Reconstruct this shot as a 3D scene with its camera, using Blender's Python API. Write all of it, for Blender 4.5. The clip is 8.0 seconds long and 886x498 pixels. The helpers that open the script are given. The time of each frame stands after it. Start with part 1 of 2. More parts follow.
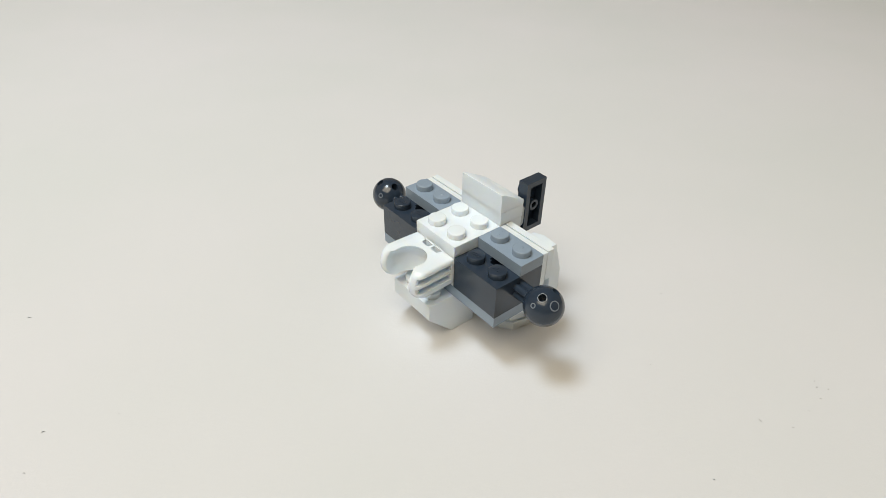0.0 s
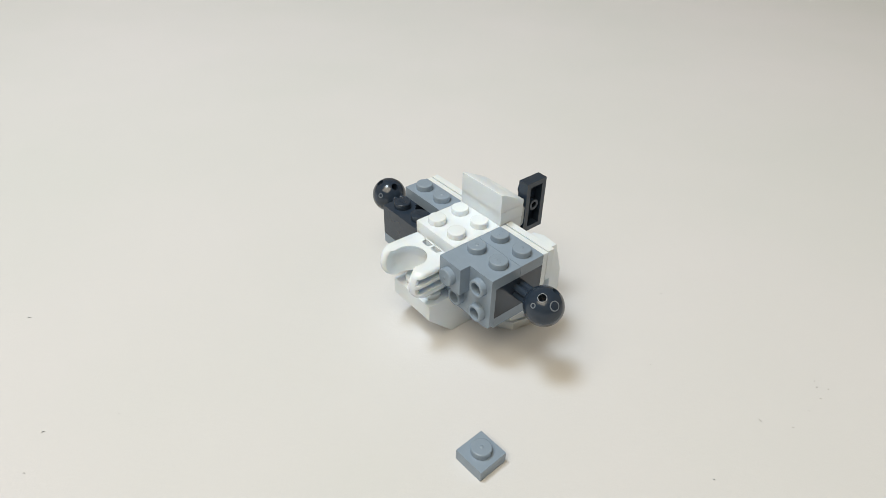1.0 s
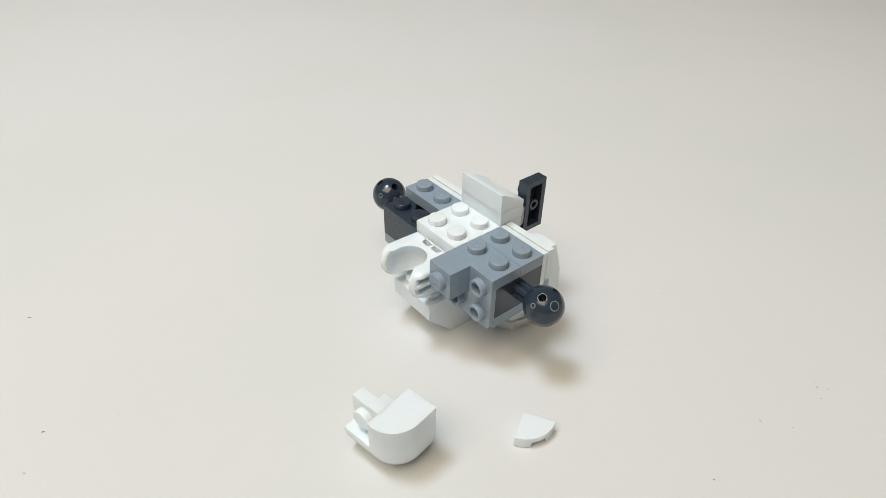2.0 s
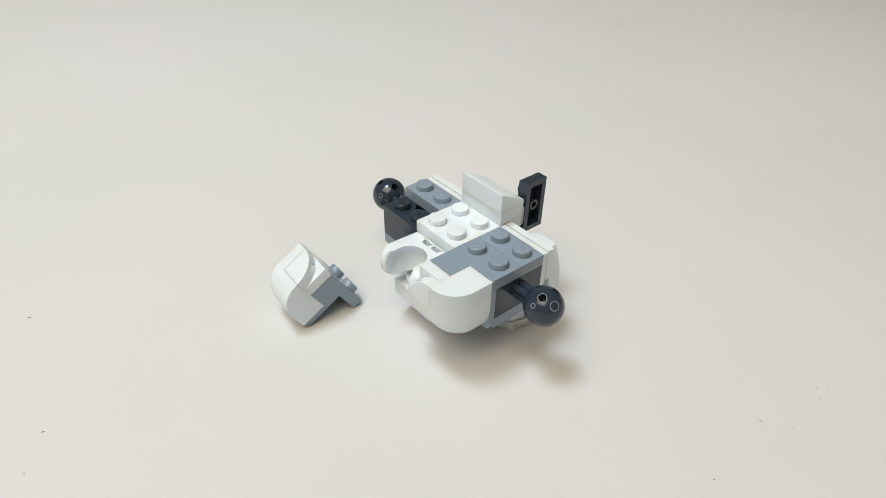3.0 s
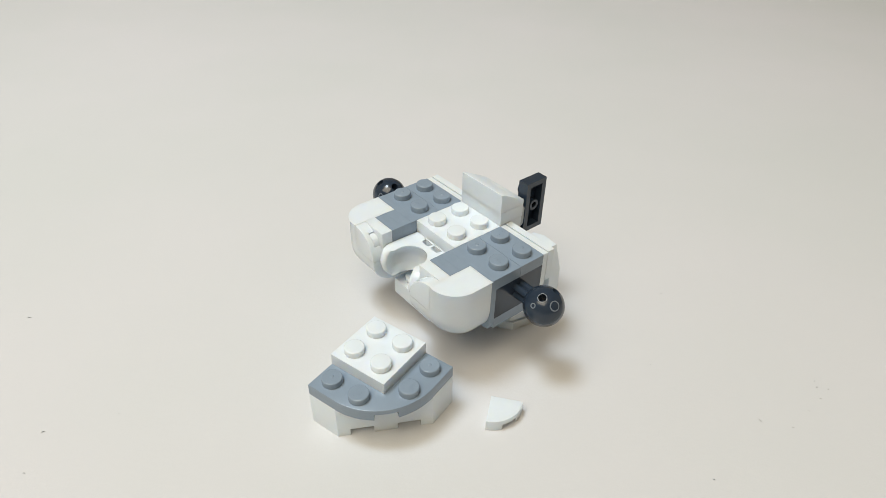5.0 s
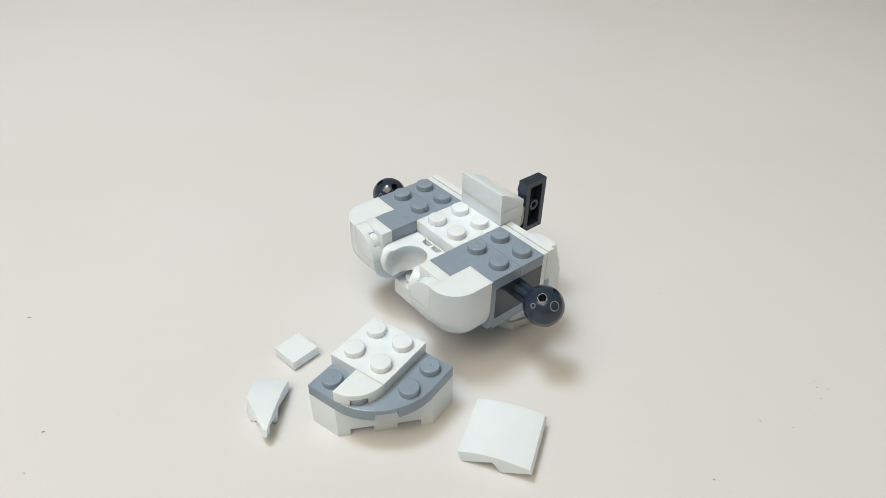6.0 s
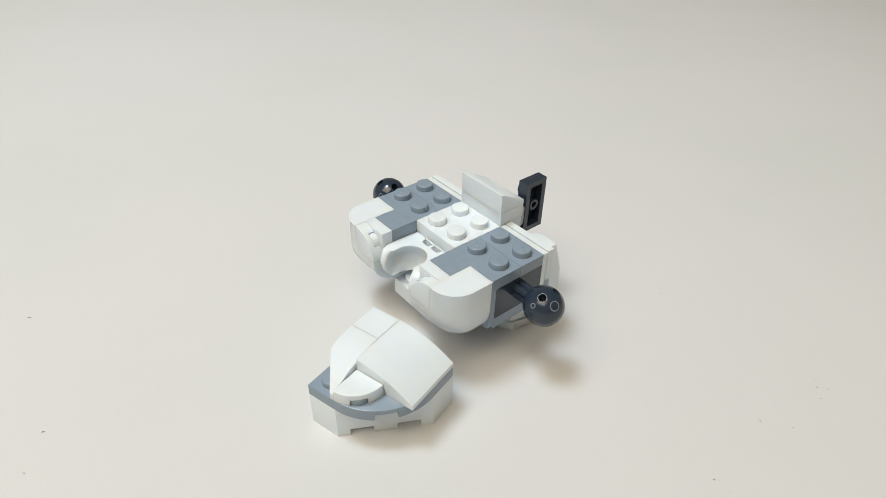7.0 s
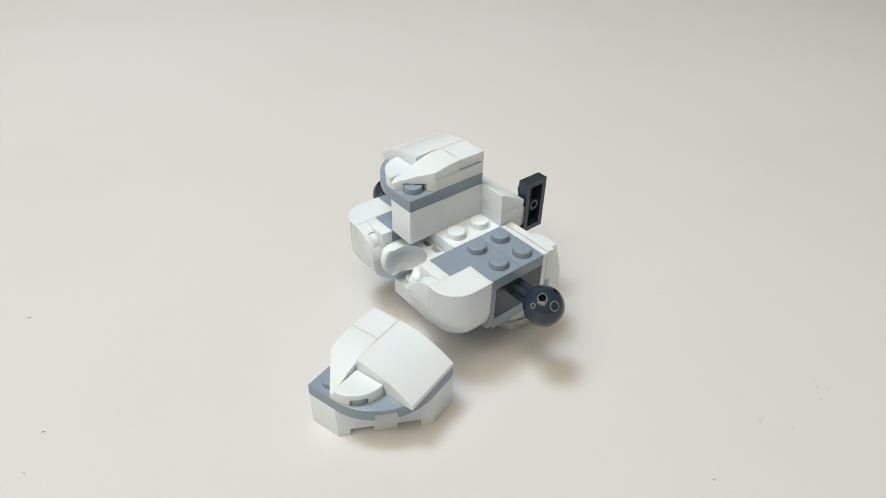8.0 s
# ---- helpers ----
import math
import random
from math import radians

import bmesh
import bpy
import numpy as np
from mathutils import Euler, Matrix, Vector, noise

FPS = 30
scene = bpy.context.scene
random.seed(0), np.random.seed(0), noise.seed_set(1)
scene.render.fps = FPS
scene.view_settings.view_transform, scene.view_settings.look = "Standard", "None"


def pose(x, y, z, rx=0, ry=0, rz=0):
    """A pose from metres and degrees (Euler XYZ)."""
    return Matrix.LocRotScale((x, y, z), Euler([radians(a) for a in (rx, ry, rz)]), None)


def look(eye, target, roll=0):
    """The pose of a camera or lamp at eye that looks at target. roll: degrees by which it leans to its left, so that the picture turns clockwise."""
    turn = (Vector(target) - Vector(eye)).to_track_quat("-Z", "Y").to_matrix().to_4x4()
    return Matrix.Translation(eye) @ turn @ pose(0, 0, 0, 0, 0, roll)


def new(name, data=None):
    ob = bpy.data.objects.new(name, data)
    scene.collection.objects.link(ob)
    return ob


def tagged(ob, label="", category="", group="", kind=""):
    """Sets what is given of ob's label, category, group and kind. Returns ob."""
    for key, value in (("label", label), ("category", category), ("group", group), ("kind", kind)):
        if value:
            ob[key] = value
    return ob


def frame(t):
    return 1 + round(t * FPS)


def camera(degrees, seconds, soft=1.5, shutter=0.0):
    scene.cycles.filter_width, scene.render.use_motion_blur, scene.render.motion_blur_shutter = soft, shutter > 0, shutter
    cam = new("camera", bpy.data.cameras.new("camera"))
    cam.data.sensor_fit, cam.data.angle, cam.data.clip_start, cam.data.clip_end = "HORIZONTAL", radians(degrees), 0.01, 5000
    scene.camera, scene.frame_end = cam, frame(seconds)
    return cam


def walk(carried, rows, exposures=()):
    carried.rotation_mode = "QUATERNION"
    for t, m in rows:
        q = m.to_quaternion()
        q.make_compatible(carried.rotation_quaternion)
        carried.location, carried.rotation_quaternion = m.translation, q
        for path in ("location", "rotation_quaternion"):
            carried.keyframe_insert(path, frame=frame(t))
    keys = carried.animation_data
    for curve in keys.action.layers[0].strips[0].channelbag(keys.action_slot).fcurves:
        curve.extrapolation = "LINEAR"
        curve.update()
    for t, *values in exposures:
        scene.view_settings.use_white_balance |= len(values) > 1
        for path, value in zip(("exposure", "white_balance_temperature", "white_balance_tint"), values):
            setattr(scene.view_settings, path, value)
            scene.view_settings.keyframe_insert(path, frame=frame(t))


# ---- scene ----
cam = camera(71.21, 8.0, soft=0.4)
EYE = pose(0, 0, 0.12228, 90 - 36.558, 0, 0) @ pose(0, 0, 0, 0, 0, 1.18)
walk(cam, [(0.0, EYE), (8.0, EYE)], [(0.0, 0.0), (1.7, 0.0), (3.2, -0.03), (8.0, -0.04)])

# ---- light ----
world = bpy.data.worlds.new("room_air")
world.use_nodes = True
world.node_tree.nodes["Background"].inputs[0].default_value = (0.9, 0.93, 1.0, 1)
world.node_tree.nodes["Background"].inputs[1].default_value = 0.35
scene.world = world


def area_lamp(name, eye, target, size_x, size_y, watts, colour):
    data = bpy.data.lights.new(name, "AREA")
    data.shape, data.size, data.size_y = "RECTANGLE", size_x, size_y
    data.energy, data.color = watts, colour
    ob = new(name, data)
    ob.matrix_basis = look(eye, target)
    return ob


# a cool unseen panel lamp over the table and a warm fill light added
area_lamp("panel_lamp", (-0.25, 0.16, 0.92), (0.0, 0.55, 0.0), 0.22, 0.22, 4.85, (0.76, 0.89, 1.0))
area_lamp("warm_fill", (-0.42, -0.42, 1.38), (-0.12, 0.08, 0.0), 1.25, 1.1, 21.0, (1.0, 0.885, 0.69))

# ---- materials ----
MM = 0.001


def nodes_of(name, colour, roughness):
    mat = bpy.data.materials.new(name)
    mat.use_nodes = True
    tree = mat.node_tree
    bsdf = tree.nodes["Principled BSDF"]
    bsdf.inputs["Base Color"].default_value = (*colour, 1)
    bsdf.inputs["Roughness"].default_value = roughness
    return mat, tree, bsdf


def noise_node(tree, scale, detail=3.0, rough=0.55):
    coord = tree.nodes.new("ShaderNodeTexCoord")
    n = tree.nodes.new("ShaderNodeTexNoise")
    n.inputs["Scale"].default_value = scale
    n.inputs["Detail"].default_value = detail
    n.inputs["Roughness"].default_value = rough
    tree.links.new(coord.outputs["Object"], n.inputs["Vector"])
    return n


def ramp(tree, source, low, high, a=0.35, b=0.65):
    r = tree.nodes.new("ShaderNodeValToRGB")
    r.color_ramp.elements[0].position, r.color_ramp.elements[1].position = a, b
    r.color_ramp.elements[0].color = (*low, 1)
    r.color_ramp.elements[1].color = (*high, 1)
    tree.links.new(source, r.inputs["Fac"])
    return r


def bump(tree, source, bsdf, strength, distance):
    b = tree.nodes.new("ShaderNodeBump")
    b.inputs["Strength"].default_value = strength
    b.inputs["Distance"].default_value = distance
    tree.links.new(source, b.inputs["Height"])
    tree.links.new(b.outputs["Normal"], bsdf.inputs["Normal"])


def plastic(name, colour, roughness, spread=0.06, gloss=0.5, depth=0.0):
    """Moulded plastic: a faint flow mottle in the colour, handling smears in the gloss and a little waviness."""
    mat, tree, bsdf = nodes_of(name, colour, roughness)
    flow = noise_node(tree, 180.0, 4.0)
    low = tuple(c * (1 - spread) for c in colour)
    high = tuple(min(1.0, c * (1 + spread)) for c in colour)
    tree.links.new(ramp(tree, flow.outputs["Fac"], low, high).outputs["Color"], bsdf.inputs["Base Color"])
    smear = noise_node(tree, 420.0, 5.0, 0.7)
    r = tree.nodes.new("ShaderNodeMapRange")
    r.inputs["To Min"].default_value = roughness * 0.75
    r.inputs["To Max"].default_value = roughness * 1.35
    tree.links.new(smear.outputs["Fac"], r.inputs["Value"])
    tree.links.new(r.outputs["Result"], bsdf.inputs["Roughness"])
    wave = noise_node(tree, 260.0, 2.0)
    bump(tree, wave.outputs["Fac"], bsdf, 0.06, 0.0001)
    bsdf.inputs["IOR"].default_value = 1.52
    bsdf.inputs["Specular IOR Level"].default_value = gloss
    if depth:
        # light wanders a little way into the pale plastic, blue farthest to tint creases warm
        bsdf.inputs["Subsurface Weight"].default_value = 0.5
        bsdf.inputs["Subsurface Radius"].default_value = (0.7, 0.82, 1.0)
        bsdf.inputs["Subsurface Scale"].default_value = depth
    return mat


WHITE = plastic("white_plastic", (0.715, 0.788, 0.862), 0.2, 0.01, 0.5, 0.0018)
GREY = plastic("light_bluish_grey_plastic", (0.232, 0.299, 0.384), 0.22, 0.03)
DARK = plastic("dark_bluish_grey_plastic", (0.023, 0.036, 0.058), 0.17, 0.06, 0.5)
PALE = plastic("pale_grey_plastic", (0.45, 0.5, 0.55), 0.22, 0.03)
# for mould marks and for one painted highlight round a hole
RING = plastic("mould_mark_and_glint_plastic", (0.16, 0.19, 0.23), 0.3, 0.08)


def paper_material():
    mat, tree, bsdf = nodes_of("warm_white_paper", (0.615, 0.634, 0.659), 0.75)
    big = noise_node(tree, 7.0, 3.0)
    tree.links.new(ramp(tree, big.outputs["Fac"], (0.608, 0.626, 0.642), (0.638, 0.642, 0.672)).outputs["Color"], bsdf.inputs["Base Color"])
    fibre = noise_node(tree, 850.0, 6.0, 0.7)
    dents = noise_node(tree, 130.0, 3.0, 0.5)
    add = tree.nodes.new("ShaderNodeMath")
    add.operation = "MULTIPLY_ADD"
    add.inputs[1].default_value = 1.6
    tree.links.new(dents.outputs["Fac"], add.inputs[0])
    tree.links.new(fibre.outputs["Fac"], add.inputs[2])
    bump(tree, add.outputs["Value"], bsdf, 0.16, 0.0004)
    bsdf.inputs["Specular IOR Level"].default_value = 0.3
    return mat


def mottled(name, low, high, scale, roughness):
    mat, tree, bsdf = nodes_of(name, low, roughness)
    n = noise_node(tree, scale, 5.0)
    tree.links.new(ramp(tree, n.outputs["Fac"], low, high).outputs["Color"], bsdf.inputs["Base Color"])
    bump(tree, n.outputs["Fac"], bsdf, 0.15, 0.002)
    return mat


PAPER = paper_material()
# wall and ceiling tints picked to warm the shade by bounced light
WALL = mottled("warm_bounce_wall", (0.48, 0.43, 0.34), (0.52, 0.47, 0.375), 6.0, 0.8)
CEILING = mottled("warm_bounce_ceiling", (0.68, 0.64, 0.55), (0.72, 0.68, 0.59), 5.0, 0.85)
FLOORING = mottled("floor_boards", (0.16, 0.11, 0.07), (0.22, 0.15, 0.1), 14.0, 0.5)
TABLE = mottled("table_wood", (0.28, 0.19, 0.11), (0.36, 0.25, 0.15), 20.0, 0.45)
SPECK = mottled("dark_lint", (0.05, 0.045, 0.04), (0.09, 0.08, 0.07), 900.0, 0.9)


# ---- mesh helpers (all lengths below in millimetres) ----
def mesh_from(bm, name, mat, smooth=38):
    bmesh.ops.recalc_face_normals(bm, faces=bm.faces)
    for v in bm.verts:
        v.co *= MM
    data = bpy.data.meshes.new(name)
    bm.to_mesh(data)
    bm.free()
    data.materials.append(mat)
    for poly in data.polygons:
        poly.use_smooth = True
    data.set_sharp_from_angle(angle=radians(smooth))
    return data


def at(x, y, z, rx=0, ry=0, rz=0):
    return pose(x * MM, y * MM, z * MM, rx, ry, rz)


def part(name, bm, mat, parent=None, label="", m=None, smooth=38):
    """A mesh object under a thing or under a part; bm may also be finished mesh data."""
    data = bm if isinstance(bm, bpy.types.Mesh) else mesh_from(bm, name, mat, smooth)
    ob = new(name, data)
    ob.parent = parent
    if m is not None:
        ob.matrix_basis = m
    if label:
        ob["label"] = label
    return ob


def rounded(bm, offset=0.18, segments=2, keep=None, angle=30):
    """Softens the sharp edges; keep(edge) may leave some of them out."""
    edges = [e for e in bm.edges if len(e.link_faces) == 2 and e.calc_face_angle(0) > radians(angle) and (keep is None or keep(e))]
    bmesh.ops.bevel(bm, geom=edges, offset=offset, segments=segments, profile=0.5, affect="EDGES", clamp_overlap=True)
    return bm


def prism(bm, points, low, high, axis="z"):
    """A closed solid over a flat outline; axis x: outline (y, z), axis y: outline (x, z)."""
    def place(a, b, c):
        return {"x": (c, a, b), "y": (a, c, b), "z": (a, b, c)}[axis]
    one = [bm.verts.new(place(a, b, low)) for a, b in points]
    two = [bm.verts.new(place(a, b, high)) for a, b in points]
    n = len(points)
    bm.faces.new(one)
    bm.faces.new(two)
    for i in range(n):
        bm.faces.new((one[i], one[(i + 1) % n], two[(i + 1) % n], two[i]))
    return bm


def block(bm, x0, x1, y0, y1, z0, z1):
    return prism(bm, [(x0, y0), (x1, y0), (x1, y1), (x0, y1)], z0, z1)


def loft(bm, rings):
    """A closed solid through rings of equally many points."""
    made = [[bm.verts.new(p) for p in ring] for ring in rings]
    n = len(made[0])
    bm.faces.new(made[0])
    bm.faces.new(made[-1])
    for a, b in zip(made, made[1:]):
        for i in range(n):
            bm.faces.new((a[i], a[(i + 1) % n], b[(i + 1) % n], b[i]))
    return bm


def turned(bm, outline, segments=28, closed=False):
    """A body of revolution about z through (radius, height) points."""
    rings = []
    for r, z in outline:
        rings.append([bm.verts.new((r * math.cos(2 * math.pi * i / segments), r * math.sin(2 * math.pi * i / segments), z)) for i in range(segments)])
    for a, b in zip(rings, rings[1:]):
        for i in range(segments):
            bm.faces.new((a[i], a[(i + 1) % segments], b[(i + 1) % segments], b[i]))
    if closed:
        a, b = rings[-1], rings[0]
        for i in range(segments):
            bm.faces.new((a[i], a[(i + 1) % segments], b[(i + 1) % segments], b[i]))
    else:
        bm.faces.new(rings[0])
        bm.faces.new(rings[-1])
    return bm


def arc(cx, cy, r, start, end, n):
    return [(cx + r * math.cos(radians(start + (end - start) * i / n)), cy + r * math.sin(radians(start + (end - start) * i / n))) for i in range(n + 1)]


def solid_stud(mat, barred, relief=1.725):
    """A stud with a softened rim and, on its top, either four small raised bars or the moulding pip."""
    bm = bmesh.new()
    turned(bm, [(2.42, -0.05), (2.42, 1.42), (2.37, 1.58), (2.25, 1.68), (2.1, 1.7)])
    if barred and mat is not WHITE:
        for i in range(4):
            x = -1.4 + i * 0.75
            block(bm, x + 0.1, x + 0.45, -0.55, 0.55, 1.64, relief)
    elif not barred:
        turned(bm, [(0.5, 1.69), (0.42, 1.77), (0.2, 1.84)], 12)
    return mesh_from(bm, "stud", mat)


def hollow_stud(mat):
    bm = bmesh.new()
    turned(bm, [(2.42, -0.05), (2.42, 1.45), (2.34, 1.62), (2.2, 1.7), (1.75, 1.7), (1.62, 1.6), (1.58, 1.4), (1.55, -1.1), (0.02, -1.12), (0.02, -1.3), (2.0, -1.3), (2.02, -0.05)], 28, True)
    return mesh_from(bm, "stud", mat)


STUD = {mat: solid_stud(mat, True, 1.79 if mat is DARK else 1.725) for mat in (WHITE, GREY, DARK)}
PIPPED = {mat: solid_stud(mat, False) for mat in (WHITE, GREY, DARK)}
HOLLOW = hollow_stud(GREY)


def studs(parent, mat, places, z, turn=0):
    for x, y in places:
        kind = PIPPED if mat is GREY and (x + 2 * y) % 12 < 8 or len(places) == 1 else STUD
        part("stud", kind[mat], mat, parent, m=at(x, y, z, 0, 0, turn))


def grid_places(x0, nx, y0, ny):
    return [(x0 + 4 + 8 * i, y0 + 4 + 8 * j) for i in range(nx) for j in range(ny)]


GAP = 0.035  # play between neighbouring bricks


def plate(name, nx, ny, mat, parent=None, m=None, label="", height=3.2, knobs=True):
    """A plate from the corner (0, 0) along +x and -y."""
    bm = block(bmesh.new(), GAP, 8 * nx - GAP, -8 * ny + GAP, -GAP, 0, height - 0.02)
    ob = part(name, rounded(bm), mat, parent, label, m)
    if knobs:
        studs(ob, mat, grid_places(0, nx, -8 * ny, ny), height - 0.02, 90)
    return ob


def flat_tile(name, mat, parent=None, m=None, label=""):
    """A smooth one by one tile with the fine groove round its foot."""
    bm = block(bmesh.new(), GAP, 8 - GAP, -8 + GAP, -GAP, 0.6, 3.2)
    rounded(bm, 0.09)
    block(bm, 0.55, 7.45, -7.45, -0.55, 0, 0.7)
    return part(name, bm, mat, parent, label, m)


def quarter_round(full, low, split, height, bevel=0.15):
    """A plate whose lower part has gaps in its edge; both outlines have equally many points."""
    bm = loft(bmesh.new(), [[(x, y, z) for x, y in pts] for pts, z in ((low, 0), (low, split), (full, split), (full, height))])
    bmesh.ops.remove_doubles(bm, verts=bm.verts[:], dist=0.0005)
    rounded(bm, bevel, 2, lambda e: all(abs(v.co.z - split) > 0.01 for v in e.verts) and abs(e.verts[0].co.z - e.verts[1].co.z) < 0.01 and e.verts[0].co.z > split, 50)
    return bm


def quarter_tile(name, mat, parent=None, m=None, label=""):
    """A quarter disc tile: square corner at the origin, curved edge towards +x -y."""
    r = 7.9
    full, low = ([(GAP, -GAP), (r, -GAP)] + arc(0, 0, r, -1, -30, 8) + arc(0, 0, r - inset, -30, -60, 6) + arc(0, 0, r, -60, -89, 8) + [(GAP, -r)]
                 for inset in (0.0, 2.3))
    bm = quarter_round(full, low, 1.75, 3.2)
    return part(name, bm, mat, parent, label, m, 20)


def quarter_plate(name, parent=None, m=None, label=""):
    """The three by three plate with one big rounded corner, corner stud at the origin."""
    c, r = 8.0, 15.9
    full, low = ([(GAP, -GAP), (23.9, -GAP), (23.9, -c)] + arc(c, -c, r, -1, -35, 14) + arc(c, -c, r - inset, -35, -55, 6) + arc(c, -c, r, -55, -89, 14) + [(c, -23.9), (GAP, -23.9)]
                 for inset in (0.0, 1.6))
    bm = quarter_round(full, low, 1.9, 3.18, 0.18)
    ob = part(name, bm, GREY, parent, label, m)
    studs(ob, GREY, [(x, y) for x in (4, 12, 20) for y in (-4, -12, -20) if x - y < 38], 3.18, 90)
    return ob


def cut_corner_brick(name, parent=None, m=None, label=""):
    """The three by three brick with one corner cut off and two gaps at the foot of the cut face."""
    g, e = GAP, 24 - GAP
    d = math.sqrt(0.5)

    def along(s, inset):
        return (e - s * d - inset * d, -8 - s * d + inset * d)
    full, low = ([(g, -g), (e, -g), (e, -8), along(3.0, 0), along(3.0, deep), along(8.5, deep), along(8.5, 0), along(14.1, 0), along(14.1, deep),
                  along(19.6, deep), along(19.6, 0), (8, -e), (g, -e)] for deep in (0.0, 1.6))
    bm = quarter_round(full, low, 2.1, 9.58, 0.2)
    ob = part(name, bm, WHITE, parent, label, m)
    studs(ob, WHITE, [(4, -4), (4, -12), (4, -20), (12, -4), (12, -12), (20, -4)], 9.58, 90)
    return ob


def slope_height(s):
    """Height of the curved slopes over their length, s from 0 to 1."""
    return 1.35 + 5.05 * (1 - s ** 2.0)


def curved_slope(name, parent=None, m=None, label=""):
    """The two by two curved slope: high edge at x = 0, stepped underside."""
    n = 16
    top = [(16 - GAP - (16 - 2 * GAP) * i / n, slope_height(1 - i / n)) for i in range(n + 1)]
    outline = [(GAP, 3.2), (7.6, 3.2), (8.6, 0), (16 - GAP, 0)] + top
    bm = prism(bmesh.new(), outline, -16 + GAP, -GAP, "y")
    rounded(bm, 0.09, 2, None, 40)
    return part(name, bm, WHITE, parent, label, m, 25)


def wedge_slope(name, parent=None, m=None, label="", mirror=1):
    """The narrow curved slope with a slanting cut: high end at y = 0, point at y = -16."""
    rings = []
    for y, base in ((-GAP, 3.2), (-1.8, 3.2), (-3.6, 3.2), (-5.5, 3.2), (-7.9, 3.2), (-8, 0), (-9.4, 0), (-9.45, 1.95), (-11.5, 1.95), (-14.0, 1.95), (-14.05, 0), (-15.1, 0), (-15.9, 0)):
        left = GAP if y > -7.6 else GAP + 7.0 * (-7.6 - y) / 8.3
        top = slope_height(-y / 16) + (0.5 if y < -14 else 0.25 if y < -10 else 0)
        rings.append([(left * mirror, y, base), (7.92 * mirror, y, base), (7.92 * mirror, y, top), (left * mirror, y, top)])
    bm = loft(bmesh.new(), rings)
    rounded(bm, 0.08, 2, None, 35)
    return part(name, bm, WHITE, parent, label, m, 25)


def bracket(name, parent=None, m=None, label=""):
    """The angle bracket: a one by two plate with a hanging two by two panel of hollow studs."""
    bm = bmesh.new()
    # the panel, pierced behind each hollow stud
    for cx in (4, 12):
        for cz in (-4, -12):
            hole, rim = [], []
            for i in range(24):
                c, d = math.cos(radians(15 * i)), math.sin(radians(15 * i))
                k = 4 / max(abs(c), abs(d))
                hole.append(bm.verts.new((cx + 2.05 * c, -1.6, cz + 2.05 * d)))
                rim.append(bm.verts.new((cx + k * c, -1.6, cz + k * d)))
            for i in range(24):
                j = (i + 1) % 24
                bm.faces.new((hole[i], hole[j], rim[j], rim[i]))
    bmesh.ops.remove_doubles(bm, verts=bm.verts[:], dist=0.01)
    for v in bm.verts:
        if v.co.z < -15.9 and (v.co.x < 0.1 or v.co.x > 15.9):
            v.co.x += 0.45 if v.co.x < 8 else -0.45
            v.co.z += 0.45
        v.co.x = min(max(v.co.x, GAP), 16 - GAP)
        v.co.z = min(v.co.z, -0.02)
    grown = bmesh.ops.extrude_face_region(bm, geom=bm.faces[:])
    for v in [g for g in grown["geom"] if isinstance(g, bmesh.types.BMVert)]:
        v.co.y = 0
    block(bm, GAP, 16 - GAP, 0, 8 - GAP, -3.2, -0.02)
    rounded(bm, 0.15, 2, lambda e: any(abs(v.co.y) > 0.01 for v in e.verts) and not all(1.5 < math.hypot((v.co.x % 8) - 4, (v.co.z % 8) - 4) < 2.5 and v.co.y < 0.01 for v in e.verts))
    ob = part(name, bm, GREY, parent, label, m)
    studs(ob, GREY, [(4, 4), (12, 4)], -0.02)
    for x in (4, 12):
        for z in (-4, -12):
            part("hollow_stud", HOLLOW, GREY, ob, m=at(x, -1.6, z, 90))
    return ob


def shoulder_shell(name, parent=None, m=None, label="", mirror=1):
    """The rounded shoulder corner: cut out behind for two small plates and in front for a quarter tile."""
    bm = bmesh.new()
    front, rc, rb = -14.35, 6.8, 7.2

    def outline(inset, inner):
        out, fr = 16 - GAP - 0.55 * inset, front + inset
        r = max(1.0, rc - 0.35 * inset)
        pts = [(inner, -1.62), (inner, fr)] + arc(out - r, fr + r, r, 270, 360, 14) + [(out, -1.62)]
        return [(x if mirror > 0 else 16 - x, y) for x, y in pts]
    rings = []
    for i in range(15):
        a = 90.0 * i / 14
        inset = rb - rb * math.cos(radians(a)) if a else 0.0
        z = -8.6 - rb * math.sin(radians(a))
        rings.append([(x, y, max(z, -15.9)) for x, y in outline(min(inset, 6.6), GAP)])
    top = [[(x, y, z) for x, y in outline(0, inner)] for inner, z in ((8.02, -0.04), (8.02, -8.02), (GAP, -8.02))]
    loft(bm, top + rings)
    bmesh.ops.remove_doubles(bm, verts=bm.verts[:], dist=0.0005)
    a, b = (GAP, 8.02) if mirror > 0 else (16 - 8.02, 16 - GAP)
    block(bm, a, b, -11.2, -8.05, -8.02, -0.04)
    rounded(bm, 0.2, 2, lambda e: all(v.co.z > -0.1 for v in e.verts) and not all(abs(v.co.x - 8) < 0.1 for v in e.verts))
    ob = part(name, bm, WHITE, parent, label, m, 30)
    part("stud", STUD[WHITE], WHITE, ob, m=at(4 if mirror > 0 else 12, -11.2, -4, 90))
    return ob


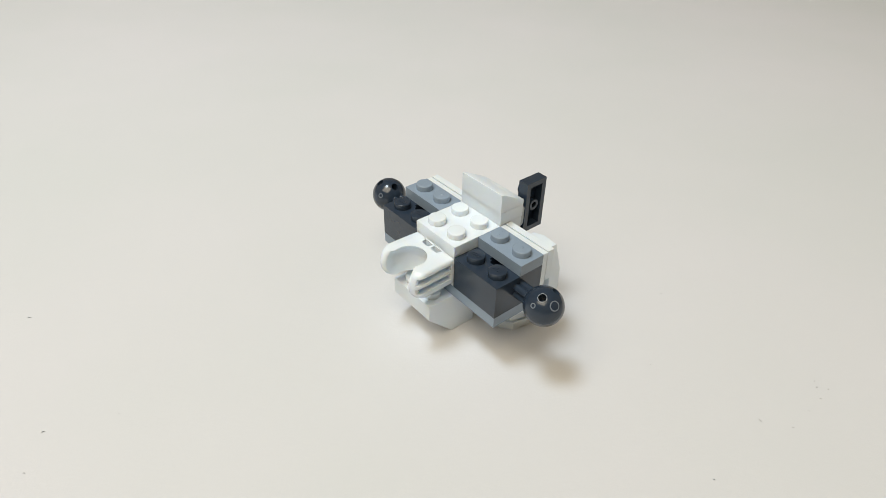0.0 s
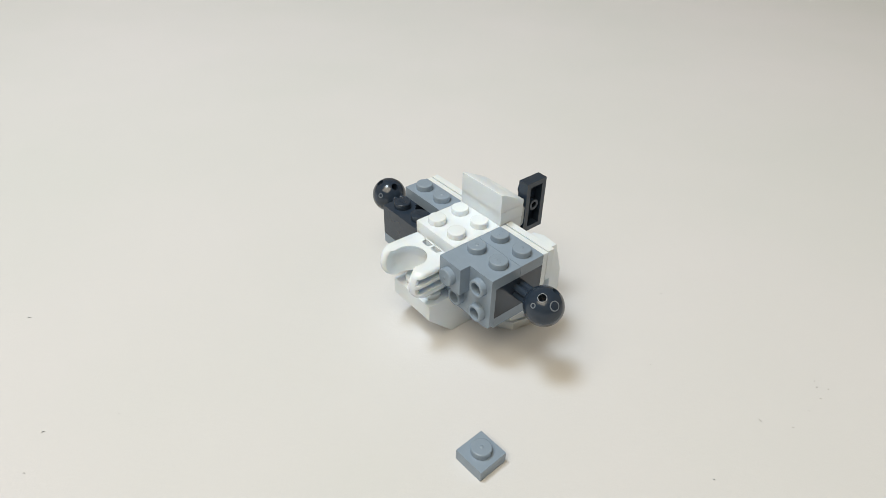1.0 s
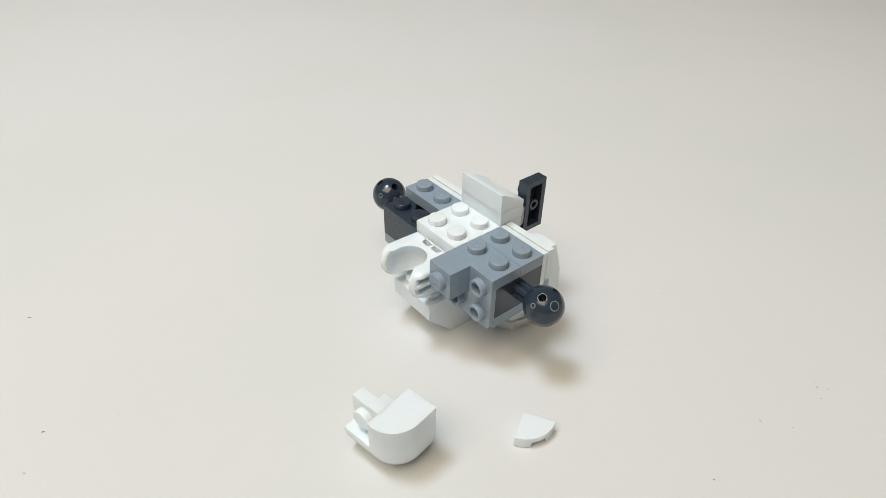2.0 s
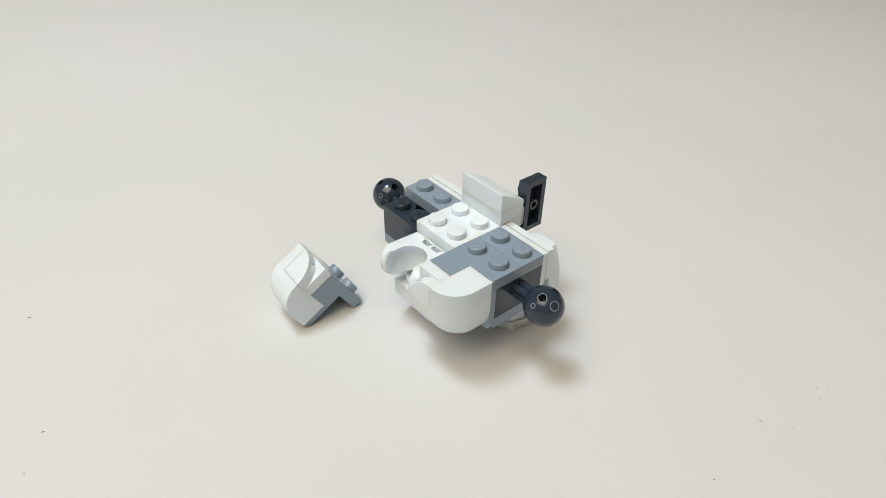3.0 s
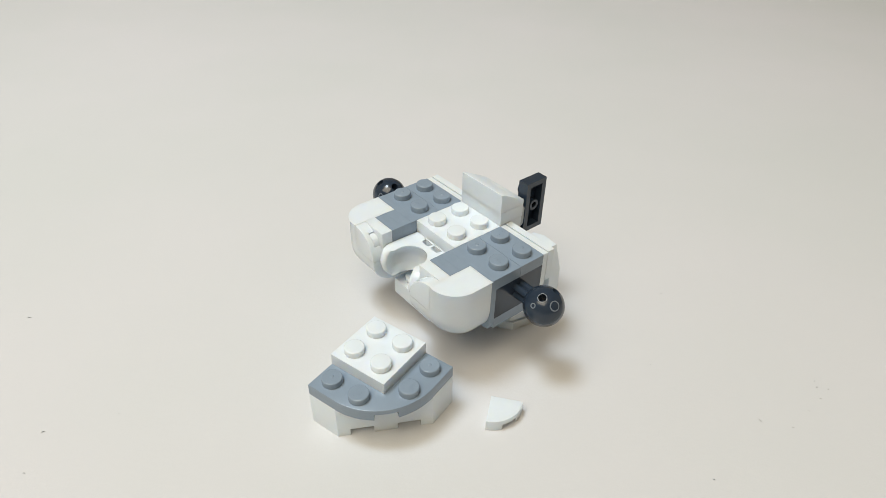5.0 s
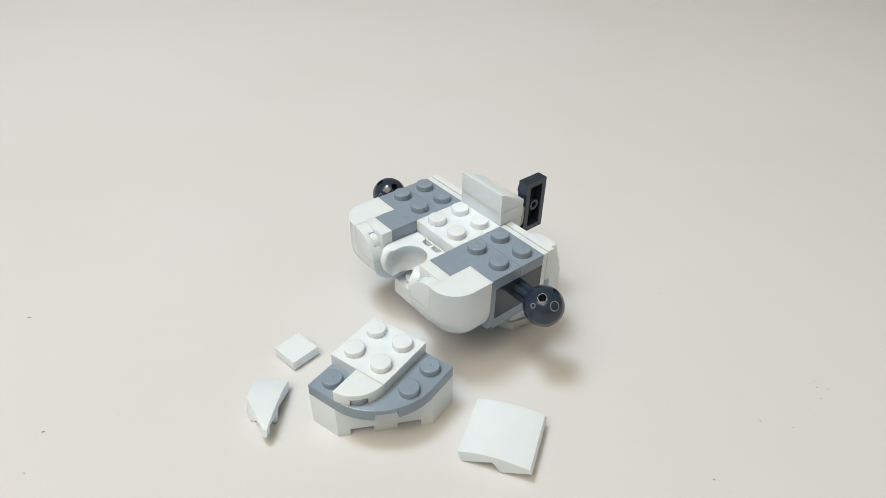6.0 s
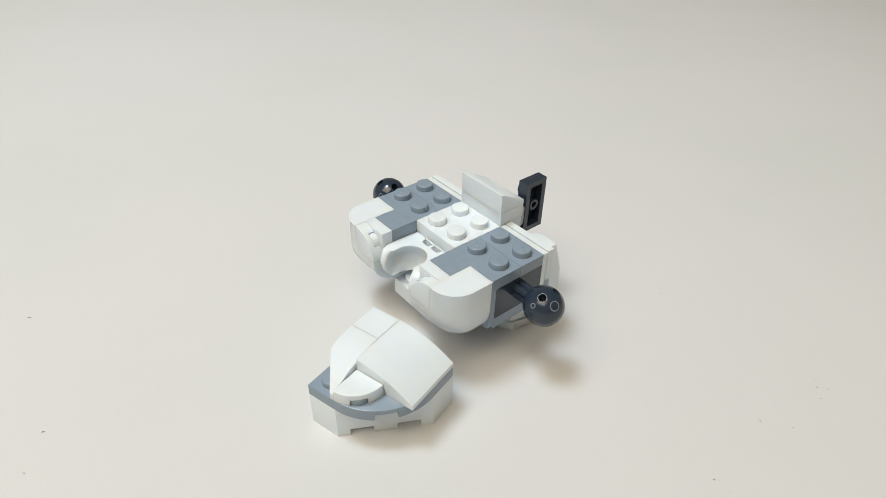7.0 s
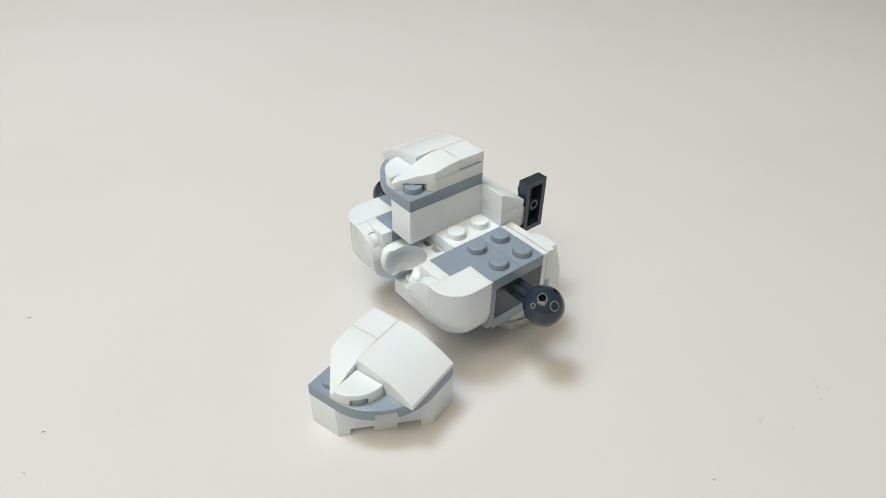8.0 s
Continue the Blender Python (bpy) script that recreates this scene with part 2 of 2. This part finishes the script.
# ---- the room and the table ----
def setting():
    def slab(name, x0, x1, y0, y1, z0, z1, mat):
        ob = part(name, block(bmesh.new(), x0, x1, y0, y1, z0, z1), mat)
        return tagged(ob, kind="structure")
    # unseen room shell, added to close the scene and bounce light
    slab("floor", -1600, 1600, -1500, 1900, -800, -752, FLOORING)
    slab("ceiling", -1600, 1600, -1500, 1900, 1652, 1700, CEILING)
    slab("wall_east", 1500, 1600, -1500, 1900, -752, 1652, WALL)
    slab("wall_north", -1500, 1500, 1800, 1900, -752, 1652, WALL)
    slab("wall_west", -1600, -1500, -1500, 1900, -752, 1652, WALL)
    slab("wall_south", -1500, 1500, -1500, -1400, -752, 1652, WALL)

    table = new("table")
    tagged(table, "plain wooden table under the white paper", "table")
    table.matrix_basis = at(0, 250, -752)
    top = rounded(block(bmesh.new(), -700, 700, -550, 550, 724, 751.6), 3.0, 3)
    part("tabletop", top, TABLE, table)
    for x in (-640, 640):
        for y in (-490, 490):
            part("leg", rounded(block(bmesh.new(), x - 25, x + 25, y - 25, y + 25, 0, 724), 2.0), TABLE, table)

    paper = part("paper_sheet", block(bmesh.new(), -500, 500, -230, 670, -0.35, 0), PAPER)
    tagged(paper, "large sheet of warm white paper on the table", "paper", kind="structure")


# ---- the half-built model ----
TORSO = at(-17.543, 151.222, 28.8, 0, 0, -50.292)


def ball_mesh(holes, r=5.1):
    """A joint ball with round holes sunk into it along the given directions."""
    bm = bmesh.new()
    bmesh.ops.create_icosphere(bm, subdivisions=6, radius=r)
    for d, width in holes:
        d = Vector(d).normalized()
        rim = math.asin(width / r)
        for v in bm.verts:
            a = v.co.angle(d, 0)
            if a < rim - 0.02:
                v.co -= d * 3.2 * min(1.0, (rim - 0.02 - a) / 0.02 + 0.6)
            elif a < rim + 0.02:
                side = (v.co - d * v.co.dot(d)).normalized()
                v.co = r * (d * math.cos(rim) + side * math.sin(rim))
    return bm


def ball_brick(name, parent, m, label, holes, rings, side):
    """The two by two brick with a ball arm; side is +1 for the arm at high x."""
    bm = bmesh.new()
    g = GAP
    block(bm, g, 16 - g, g, 16 - g, -12.78, -6.4)
    prism(bm, [(g, g), (16 - g, g), (16 - g, 16 - g), (10.2, 16 - g), (10.2, 7.0), (9.2, 7.0), (9.2, 6.1), (6.8, 6.1), (6.8, 7.0), (5.8, 7.0), (5.8, 16 - g), (g, 16 - g)], -6.4, -3.22)
    rounded(bm, 0.15, 2, lambda e: all(abs(v.co.z + 6.4) > 0.01 for v in e.verts) and not all(5 < v.co.x < 11 and v.co.y > 5 for v in e.verts))
    ob = part(name, bm, DARK, parent, label, m)
    studs(ob, DARK, [(4, 4), (12, 4)], -3.22)
    end = 16 if side > 0 else 0
    arm = bmesh.new()
    # four ribs of the axle-shaped neck
    for a in (45, 135, 225, 315):
        y, z = 8 + 1.5 * math.cos(radians(a)), -7.0 + 1.5 * math.sin(radians(a))
        ring = arc(y, z, 0.98, 0, 337.5, 15)
        prism(arm, ring, end - 0.1 * side if side > 0 else end - 5.0, end + 5.0 if side > 0 else end + 0.1, "x")
    prism(arm, arc(8, -7.0, 1.45, 0, 337.5, 15), end - 0.1 if side > 0 else end - 5.0, end + 5.0 if side > 0 else end + 0.1, "x")
    part("neck", arm, DARK, ob)
    centre = (end + side * 8.55, 8, -6.8)
    part("ball", ball_mesh(holes), DARK, ob, "dark grey joint ball with round holes", at(*centre), 30)
    for d, r, w in rings:
        q = Vector(d).normalized()
        bm = turned(bmesh.new(), [(r - w, -0.1), (r - 0.75 * w, 0.06), (r + 0.75 * w, 0.06), (r + w, -0.1)], 28, True)
        lift = math.sqrt(5.1 ** 2 - r ** 2)
        turn = Vector((0, 0, 1)).rotation_difference(q).to_matrix().to_4x4()
        part("mould_or_glint_ring", bm, RING, ob, "pale ring on the ball, as mould mark or painted rim highlight", at(*(Vector(centre) + q * lift)) @ turn)
    return ob


def socket_brick(parent):
    """The white two by two brick with the two-pronged ball socket."""
    bm = bmesh.new()
    block(bm, 16.1, 31.9, 0.1, 15.9, -12.78, -3.22)
    # the prongs, lofted in height, with a round cup between them and two grooves in the outer sides
    cx, cy, top, bottom = 24.0, -8.3, -3.55, -11.7
    mid = (top + bottom) / 2
    levels = [(top, 0.7, 0), (top - 0.2, 0.3, 0), (top - 0.7, 0.04, 0), (top - 1.3, 0, 0), (top - 1.32, 0, 1), (top - 3.2, 0, 1), (top - 3.22, 0, 0),
              (top - 4.1, 0, 0), (top - 4.12, 0, 1), (top - 6.1, 0, 1), (top - 6.12, 0, 0), (bottom + 0.7, 0.04, 0), (bottom + 0.2, 0.3, 0), (bottom, 0.7, 0)]
    rings = []
    for z, shrink, groove in levels:
        cup = math.sqrt(5.95 ** 2 - (z - mid) ** 2) + 0.3 * shrink
        w = 8.4 - shrink
        tip = -13.1 + 3.0 * (1 - math.sqrt(1 - (abs(z - mid) / 4.25) ** 2))
        gi = 2.3 * groove
        # one half, from the root outwards round the tip and into the cup
        root = [(0.35, 0.0), (0.35, -1.7), (1.1, -2.1), (3.1, -1.9), (3.8, 0.0)]
        half = root + [(w - 0.3, 0.0), (w - 0.2, -1.0), (w - 0.2 - gi, -1.05), (w - gi, tip + 2.9), (w - 1.5 * groove, tip + 2.5)]
        # the grooves run on round the first part of the rounded tip
        for i in range(8):
            rr = 2.3 - 1.5 * groove * max(0.0, 1 - i / 4)
            half.append((w - 2.3 + rr * math.cos(radians(12 * i)), tip + 2.3 - rr * math.sin(radians(12 * i))))
        half += arc(w - 2.3, tip + 1.1, 1.1, -90, -165, 5)
        start = -10
        half += [(cup * math.cos(radians(a)), cy + cup * math.sin(radians(a))) for a in [start + i * (90 - start) / 14 for i in range(15)]]
        rings.append([(cx + x, y, z) for x, y in half] + [(cx - x, y, z) for x, y in half[::-1][1:]])
    loft(bm, rings)
    # the two pockets are closed behind by a thin rib and have a floor
    block(bm, cx - 4.4, cx + 4.4, -0.3, 0.15, bottom + 0.9, top - 0.05)
    block(bm, cx - 4.0, cx + 4.0, -2.3, 0.0, bottom + 1.0, top - 2.6)
    return part("socket_brick", bm, WHITE, parent, "white brick with a two-pronged ball socket", None, 40)


def upright_dark_plate(parent):
    """The dark plate standing on edge, hollow side outwards, with its tube."""
    bm = bmesh.new()
    x0, x1, y0, y1, z0, z1, w = 28.8, 32.0, 25.2, 32.5, -6.1, 9.4, 1.45
    outer = [(x1, y0, z0), (x1, y1, z0), (x1, y1, z1), (x1, y0, z1)]
    inner = [(x1, y0 + w, z0 + w), (x1, y1 - w, z0 + w), (x1, y1 - w, z1 - w), (x1, y0 + w, z1 - w)]
    deep = [(x0 + 0.9, y, z) for _, y, z in inner]
    back = [(x0, y, z) for _, y, z in outer]
    rows = [[bm.verts.new(p) for p in ring] for ring in (back, outer, inner, deep)]
    for a, b in zip(rows, rows[1:]):
        for i in range(4):
            bm.faces.new((a[i], a[(i + 1) % 4], b[(i + 1) % 4], b[i]))
    bm.faces.new(rows[0])
    bm.faces.new(rows[-1])
    rounded(bm, 0.15)
    ob = part("upright_plate", bm, DARK, parent, "dark grey plate standing on edge, hollow side out")
    tube = turned(bmesh.new(), [(1.6, 0), (1.6, 2.1), (0.85, 2.1), (0.85, 0)], 24, True)
    part("tube", tube, DARK, ob, m=at(x0 + 0.8, (y0 + y1) / 2, (z0 + z1) / 2, 0, 90))
    for z in (z0 + 4, z1 - 4):
        part("stud", STUD[DARK], DARK, ob, m=at(x0, (y0 + y1) / 2, z, 0, -90))
    return ob


RIGHT_HOLES = (((0.19, -0.43, 0.88), 1.05), ((0.25, 0.46, 0.85), 1.05), ((-0.61, 0.07, 0.79), 1.05))
# the last, thin ring paints the highlight on the first hole's rim
RIGHT_RINGS = (((0.05, -0.85, 0.52), 0.55, 0.15), ((0.77, -0.16, 0.62), 1.15, 0.16), ((0.19, -0.43, 0.88), 1.1, 0.07))
LEFT_HOLES = (((-0.28, -0.44, 0.85), 1.05), ((0.58, 0.02, 0.81), 1.05))
LEFT_RINGS = (((0.34, -0.85, 0.4), 0.6, 0.15),)


def torso_model():
    thing = new("toy_brick_model")
    thing.matrix_basis = TORSO
    tagged(thing, "half-built white and grey toy brick torso with two ball arms", "toy")
    plate("centre_plate", 2, 2, WHITE, thing, at(16, 16, -3.2), "white two by two plate")
    plate("shoulder_plate", 2, 1, GREY, thing, at(32, 16, -3.2), "light grey one by two plate")
    plate("shoulder_plate", 2, 1, GREY, thing, at(0, 16, -3.2), "light grey one by two plate")
    ball_brick("ball_brick", thing, at(32, 0, 0), "dark grey brick with a joint ball", RIGHT_HOLES, RIGHT_RINGS, 1)
    ball_brick("ball_brick", thing, at(0, 0, 0), "dark grey brick with a joint ball", LEFT_HOLES, LEFT_RINGS, -1)
    socket_brick(thing)
    bm = rounded(block(bmesh.new(), 0.08, 47.92, 0.08, 15.92, -15.98, -12.8))
    part("base_plate", bm, GREY, thing, "long light grey plate")
    foot = prism(bmesh.new(), [(-7.9, -16.02), (7.9, -16.02), (7.9, -28.8), (0, -28.8), (-7.9, -20.9)], 16.1, 31.9, "x")
    foot = part("front_foot", rounded(foot, 0.2), WHITE, thing, "white inverted slope brick")
    studs(foot, WHITE, [(20, -4), (28, -4)], -16.02)
    # the layered back
    for x in (0, 32):
        part("back_panel", rounded(block(bmesh.new(), x + 0.1, x + 15.9, 16.05, 17.6, -15.9, -0.05)), WHITE, thing, "thin white panel")
        part("back_tile", rounded(block(bmesh.new(), x + 0.1, x + 15.8, 17.95, 20.0, -9.4, 0.0)), WHITE, thing, "smooth white tile")
    for side in (0, 1):
        pts = [(37, -2.6), (40.8, -1.5), (45.2, -1.9), (47.5, -8.5), (47.8, -17), (45, -22), (37, -22)]
        if side:
            pts = [(48 - x, min(z, -8.0)) for x, z in pts if (x, z) != (45.2, -1.9)]
        part("back_wing", rounded(prism(bmesh.new(), pts, 20.2, 24.0, "y"), 0.3), WHITE, thing, "white wing panel with cut corners")
    part("back_brick", rounded(block(bmesh.new(), 16.1, 31.9, 16.05, 24, -15.9, -0.02)), WHITE, thing, "white brick")
    part("neck_plate", rounded(block(bmesh.new(), 16.1, 31.9, 16.05, 24.3, 0, 3.75)), WHITE, thing, "white plate")
    cheese = prism(bmesh.new(), [(15.9, 3.85), (24.3, 3.85), (24.3, 5.3), (23.0, 5.9), (16.4, 9.4), (15.9, 9.4)], 16.1, 31.9, "x")
    part("neck_slope", rounded(cheese, 0.2), WHITE, thing, "white roof slope")
    part("back_round", turned(bmesh.new(), [(3.7, 0), (3.9, 0.2), (3.9, 2.6), (3.7, 2.8)], 32), PALE, thing, "pale grey round plate", at(28.9, 22.4, -0.4, 0, 90))
    upright_dark_plate(thing)
    for low, high, grow in ((-28.8, -26.1, 0.0), (-26.0, -22.9, -0.7)):
        plan = [(18, 9), (39.5 + grow, 11.2 - 0.3 * grow), (42.6 + grow, 13.6), (43.6 + grow, 18.6), (43.6 + grow, 27), (18, 27)]
        part("back_foot", rounded(prism(bmesh.new(), plan, low, high), 0.18, 2, None, 15), WHITE, thing, "white wedge plate with a cut corner", None, 18)
    part("back_foot", rounded(block(bmesh.new(), 18, 43.6, 11.2, 20, -22.8, -16.05), 0.2), WHITE, thing, "white plate")
    return thing


# ---- the smaller things ----
def arm_assembly():
    """The finished other shoulder: bracket, two small plates, shell and quarter tile."""
    thing = new("shoulder_assembly")
    tagged(thing, "white and light grey toy shoulder of joined bricks", "toy part")
    bracket("bracket", thing)
    for y in (-1.6, -4.8):
        plate("small_plate", 1, 1, GREY, thing, at(8, y, 0, 90), "light grey one by one plate")
    shoulder_shell("shoulder_shell", thing, None, "rounded white shell", -1)
    turn = Matrix(((0, -1, 0, 8 * MM), (0, 0, -1, -11.2 * MM), (1, 0, 0, -8 * MM), (0, 0, 0, 1)))
    quarter_tile("quarter_tile", WHITE, thing, turn, "white quarter disc tile")
    return thing


def foot_assembly():
    """The finished, mirrored foot."""
    thing = new("foot_assembly")
    tagged(thing, "white toy foot of joined bricks with a grey layer", "toy part")
    cut_corner_brick("cut_corner_brick", thing, at(0, 0, 0, 0, 0, -90), "white brick with a cut corner")
    quarter_plate("round_corner_plate", thing, at(0, 0, 9.6, 0, 0, -90), "light grey plate with a round corner")
    plate("square_plate", 2, 2, WHITE, thing, at(0, 0, 12.8, 0, 0, -90), "white two by two plate")
    quarter_tile("quarter_tile", WHITE, thing, at(-8, -16, 12.8, 0, 0, -90), "white quarter disc tile")
    flat_tile("flat_tile", WHITE, thing, at(0, 0, 16, 0, 0, -90), "smooth white tile")
    wedge_slope("wedge_slope", thing, at(0, -8, 12.8), "white pointed curved slope", -1)
    curved_slope("curved_slope", thing, at(-8, -16, 12.8, 0, 0, 180), "white curved slope")
    return thing


def specks():
    """Bits of lint on the paper."""
    spots = ((97.6, 110.3, 70, 0.35), (97.3, 108.2, 20, 0.50), (99.9, 107.6, 40, 0.30), (96.4, 104.5, 0, 0.45), (91.7, 100.5, 110, 0.40), (78.3, 97.2, 120, 0.90), (85.4, 95.4, 20, 0.50), (56.0, 114.9, 0, 0.28), (66.8, 144.3, 60, 0.50), (-117.0, 128.0, 35, 1.00), (-92.7, 89.7, 40, 0.80), (-77.4, 95.3, 50, 0.35), (61.4, 80.8, 160, 0.40), (-91.2, 78.8, 15, 0.60))
    for x, y, turn, long in spots:
        bm = bmesh.new()
        rings = []
        for i in range(7):
            a = i / 6
            r = 0.05 * math.sin(math.pi * (0.08 + 0.84 * a)) + 0.015
            px, py, pz = long * (a - 0.5), 0.15 * long * math.sin(4 * a), 0.09 + 0.06 * math.sin(5 * a)
            rings.append([(px, py + r * math.cos(t), pz + r * math.sin(t)) for t in (0, 1.57, 3.14, 4.71)])
        loft(bm, rings)
        tagged(part("lint", bm, SPECK, m=at(x, y, 0, 0, 0, turn)), "tiny dark bit of lint on the paper", "lint", "lint on the paper")


setting()
torso_model()
specks()
angle_bracket = tagged(bracket("angle_bracket"), "light grey angle bracket with hollow studs", "toy brick")
small_plate_one = tagged(plate("small_plate", 1, 1, GREY), "light grey one by one plate", "toy brick", "small grey plates")
small_plate_two = tagged(plate("small_plate", 1, 1, GREY), "light grey one by one plate", "toy brick", "small grey plates")
shell = tagged(shoulder_shell("shoulder_shell"), "rounded white shoulder shell with two cut-outs", "toy brick")
shell_tile = tagged(quarter_tile("quarter_tile", WHITE), "white quarter disc tile", "toy brick", "quarter tiles")
shoulder = arm_assembly()
wedge_brick = tagged(cut_corner_brick("cut_corner_brick"), "white three by three brick with a cut corner", "toy brick")
round_plate = tagged(quarter_plate("round_corner_plate"), "light grey plate with eight studs and a round corner", "toy brick")
square_plate = tagged(plate("square_plate", 2, 2, WHITE), "white two by two plate with four studs", "toy brick")
foot_tile = tagged(quarter_tile("quarter_tile", WHITE), "white quarter disc tile", "toy brick", "quarter tiles")
tile = tagged(flat_tile("flat_tile", WHITE), "smooth white one by one tile", "toy brick")
pointed_slope = tagged(wedge_slope("wedge_slope"), "white curved slope cut to a point", "toy brick")
wide_slope = tagged(curved_slope("curved_slope"), "white two by two curved slope, stepped underneath", "toy brick")
foot = foot_assembly()


# ---- the stop-motion moves ----
FOOT = at(-16.85, 114.48, 0, 0, 0, -34.1)
LEAN = -math.degrees(math.atan2(12.8, 8.0))
LIFT = 16 * math.cos(radians(LEAN))
TIP = math.degrees(math.atan2(3.2, 8.0))


def motions():
    def moved(thing, *stops):
        """stops: (seconds, pose) from the waiting place on; each change is one quick move between two pictures."""
        rows = [(0.0, stops[0][1])]
        for (t, m), (_, before) in zip(stops[1:], stops):
            half = before.to_quaternion().slerp(m.to_quaternion(), 0.5)
            between = Matrix.LocRotScale((before.translation + m.translation) / 2 + Vector((0, 0, 0.03)), half, None)
            turn = before.to_quaternion().rotation_difference(m.to_quaternion()).angle
            if min(turn, 2 * math.pi - turn) < radians(80):
                rows += [(t - 1 / 60, before), (t + 1 / 60, m)]
            else:
                rows += [(t - 1 / 60, before), (t + 1 / 60, between), (t + 3 / 60, m)]
        rows.append((8.0, stops[-1][1]))
        walk(thing, rows)

    def waiting(m, x, y):
        """The same lie on the paper, aside."""
        return Matrix.Translation((x, y, 0)) @ Matrix.Translation((-m.translation.x, -m.translation.y, 0)) @ m

    lie = at(-0.53, 115.67, LIFT, 0, 0, -47.0) @ at(0, 0, 0, LEAN)
    moved(angle_bracket, (0, waiting(lie, 0.21, 0.02)), (0.15, lie), (0.55, TORSO @ at(32, 0, 0)))
    lie = at(-19.28, 100.77, 0, 0, 0, -31.9)
    moved(small_plate_one, (0, waiting(lie, 0.17, 0.0)), (0.15, lie), (0.95, TORSO @ at(32, -1.6, 0, 90)))
    lie = at(9.75, 90.29, 0, 0, 0, -47.6)
    moved(small_plate_two, (0, waiting(lie, 0.17, 0.03)), (0.15, lie), (1.35, TORSO @ at(32, -4.8, 0, 90)))
    lie = at(-12, 98, 15.9, 0, 0, -40)
    moved(shell, (0, waiting(lie, 0.21, 0.06)), (1.75, lie), (2.15, TORSO @ at(32, 0, 0)))
    lie = at(20, 96, 0, 0, 0, -20)
    face = Matrix(((-1, 0, 0, 40 * MM), (0, 0, -1, -11.2 * MM), (0, -1, 0, -8 * MM), (0, 0, 0, 1)))
    moved(shell_tile, (0, waiting(lie, 0.17, 0.06)), (1.75, lie), (2.55, TORSO @ face))
    lie = at(-36.42, 146.88, LIFT, 0, 0, -53.4) @ at(0, 0, 0, LEAN)
    moved(shoulder, (0, waiting(lie, -0.24, 0.05)), (2.95, lie), (3.35, TORSO))
    moved(wedge_brick, (0, waiting(FOOT, -0.2, 0.0)), (3.75, FOOT))
    lie = at(14.24, 112.37, 0, 0, 0, -17.06)
    moved(round_plate, (0, waiting(lie, -0.16, -0.02)), (3.75, lie), (4.15, FOOT @ at(0, 0, 9.6)))
    lie = at(-48.2, 127.63, 0, 0, 0, -2.9)
    moved(square_plate, (0, waiting(lie, 0.24, -0.03)), (4.55, lie), (4.95, FOOT @ at(0, 0, 12.8)))
    lie = at(12.54, 100.65, 0, 0, 0, -12.0)
    moved(foot_tile, (0, waiting(lie, 0.2, -0.04)), (4.55, lie), (5.35, FOOT @ at(8, -16, 12.8)))
    lie = at(-38.7, 121.2, 0, 0, 0, -41.2)
    moved(tile, (0, waiting(lie, -0.2, 0.05)), (5.75, lie), (6.15, FOOT @ at(0, 0, 16)))
    lie = at(-46.1, 102.6, -3.2 * math.cos(radians(TIP)), 0, 0, -4.2) @ at(0, 0, 0, -TIP)
    moved(pointed_slope, (0, waiting(lie, -0.18, 0.08)), (5.75, lie), (6.55, FOOT @ at(0, -8, 12.8)))
    lie = at(11.44, 99.02, -3.2 * math.cos(radians(TIP)), 0, 0, -18.7) @ at(0, 0, 0, 0, -TIP)
    moved(wide_slope, (0, waiting(lie, 0.24, 0.09)), (5.75, lie), (6.95, FOOT @ at(8, 0, 12.8)))
    lie = at(-33.71, 134.83, 0, 0, 0, -9.2)
    moved(foot, (0, waiting(lie, -0.27, 0.1)), (7.35, lie), (7.75, TORSO @ at(24, 16, 0)))


motions()
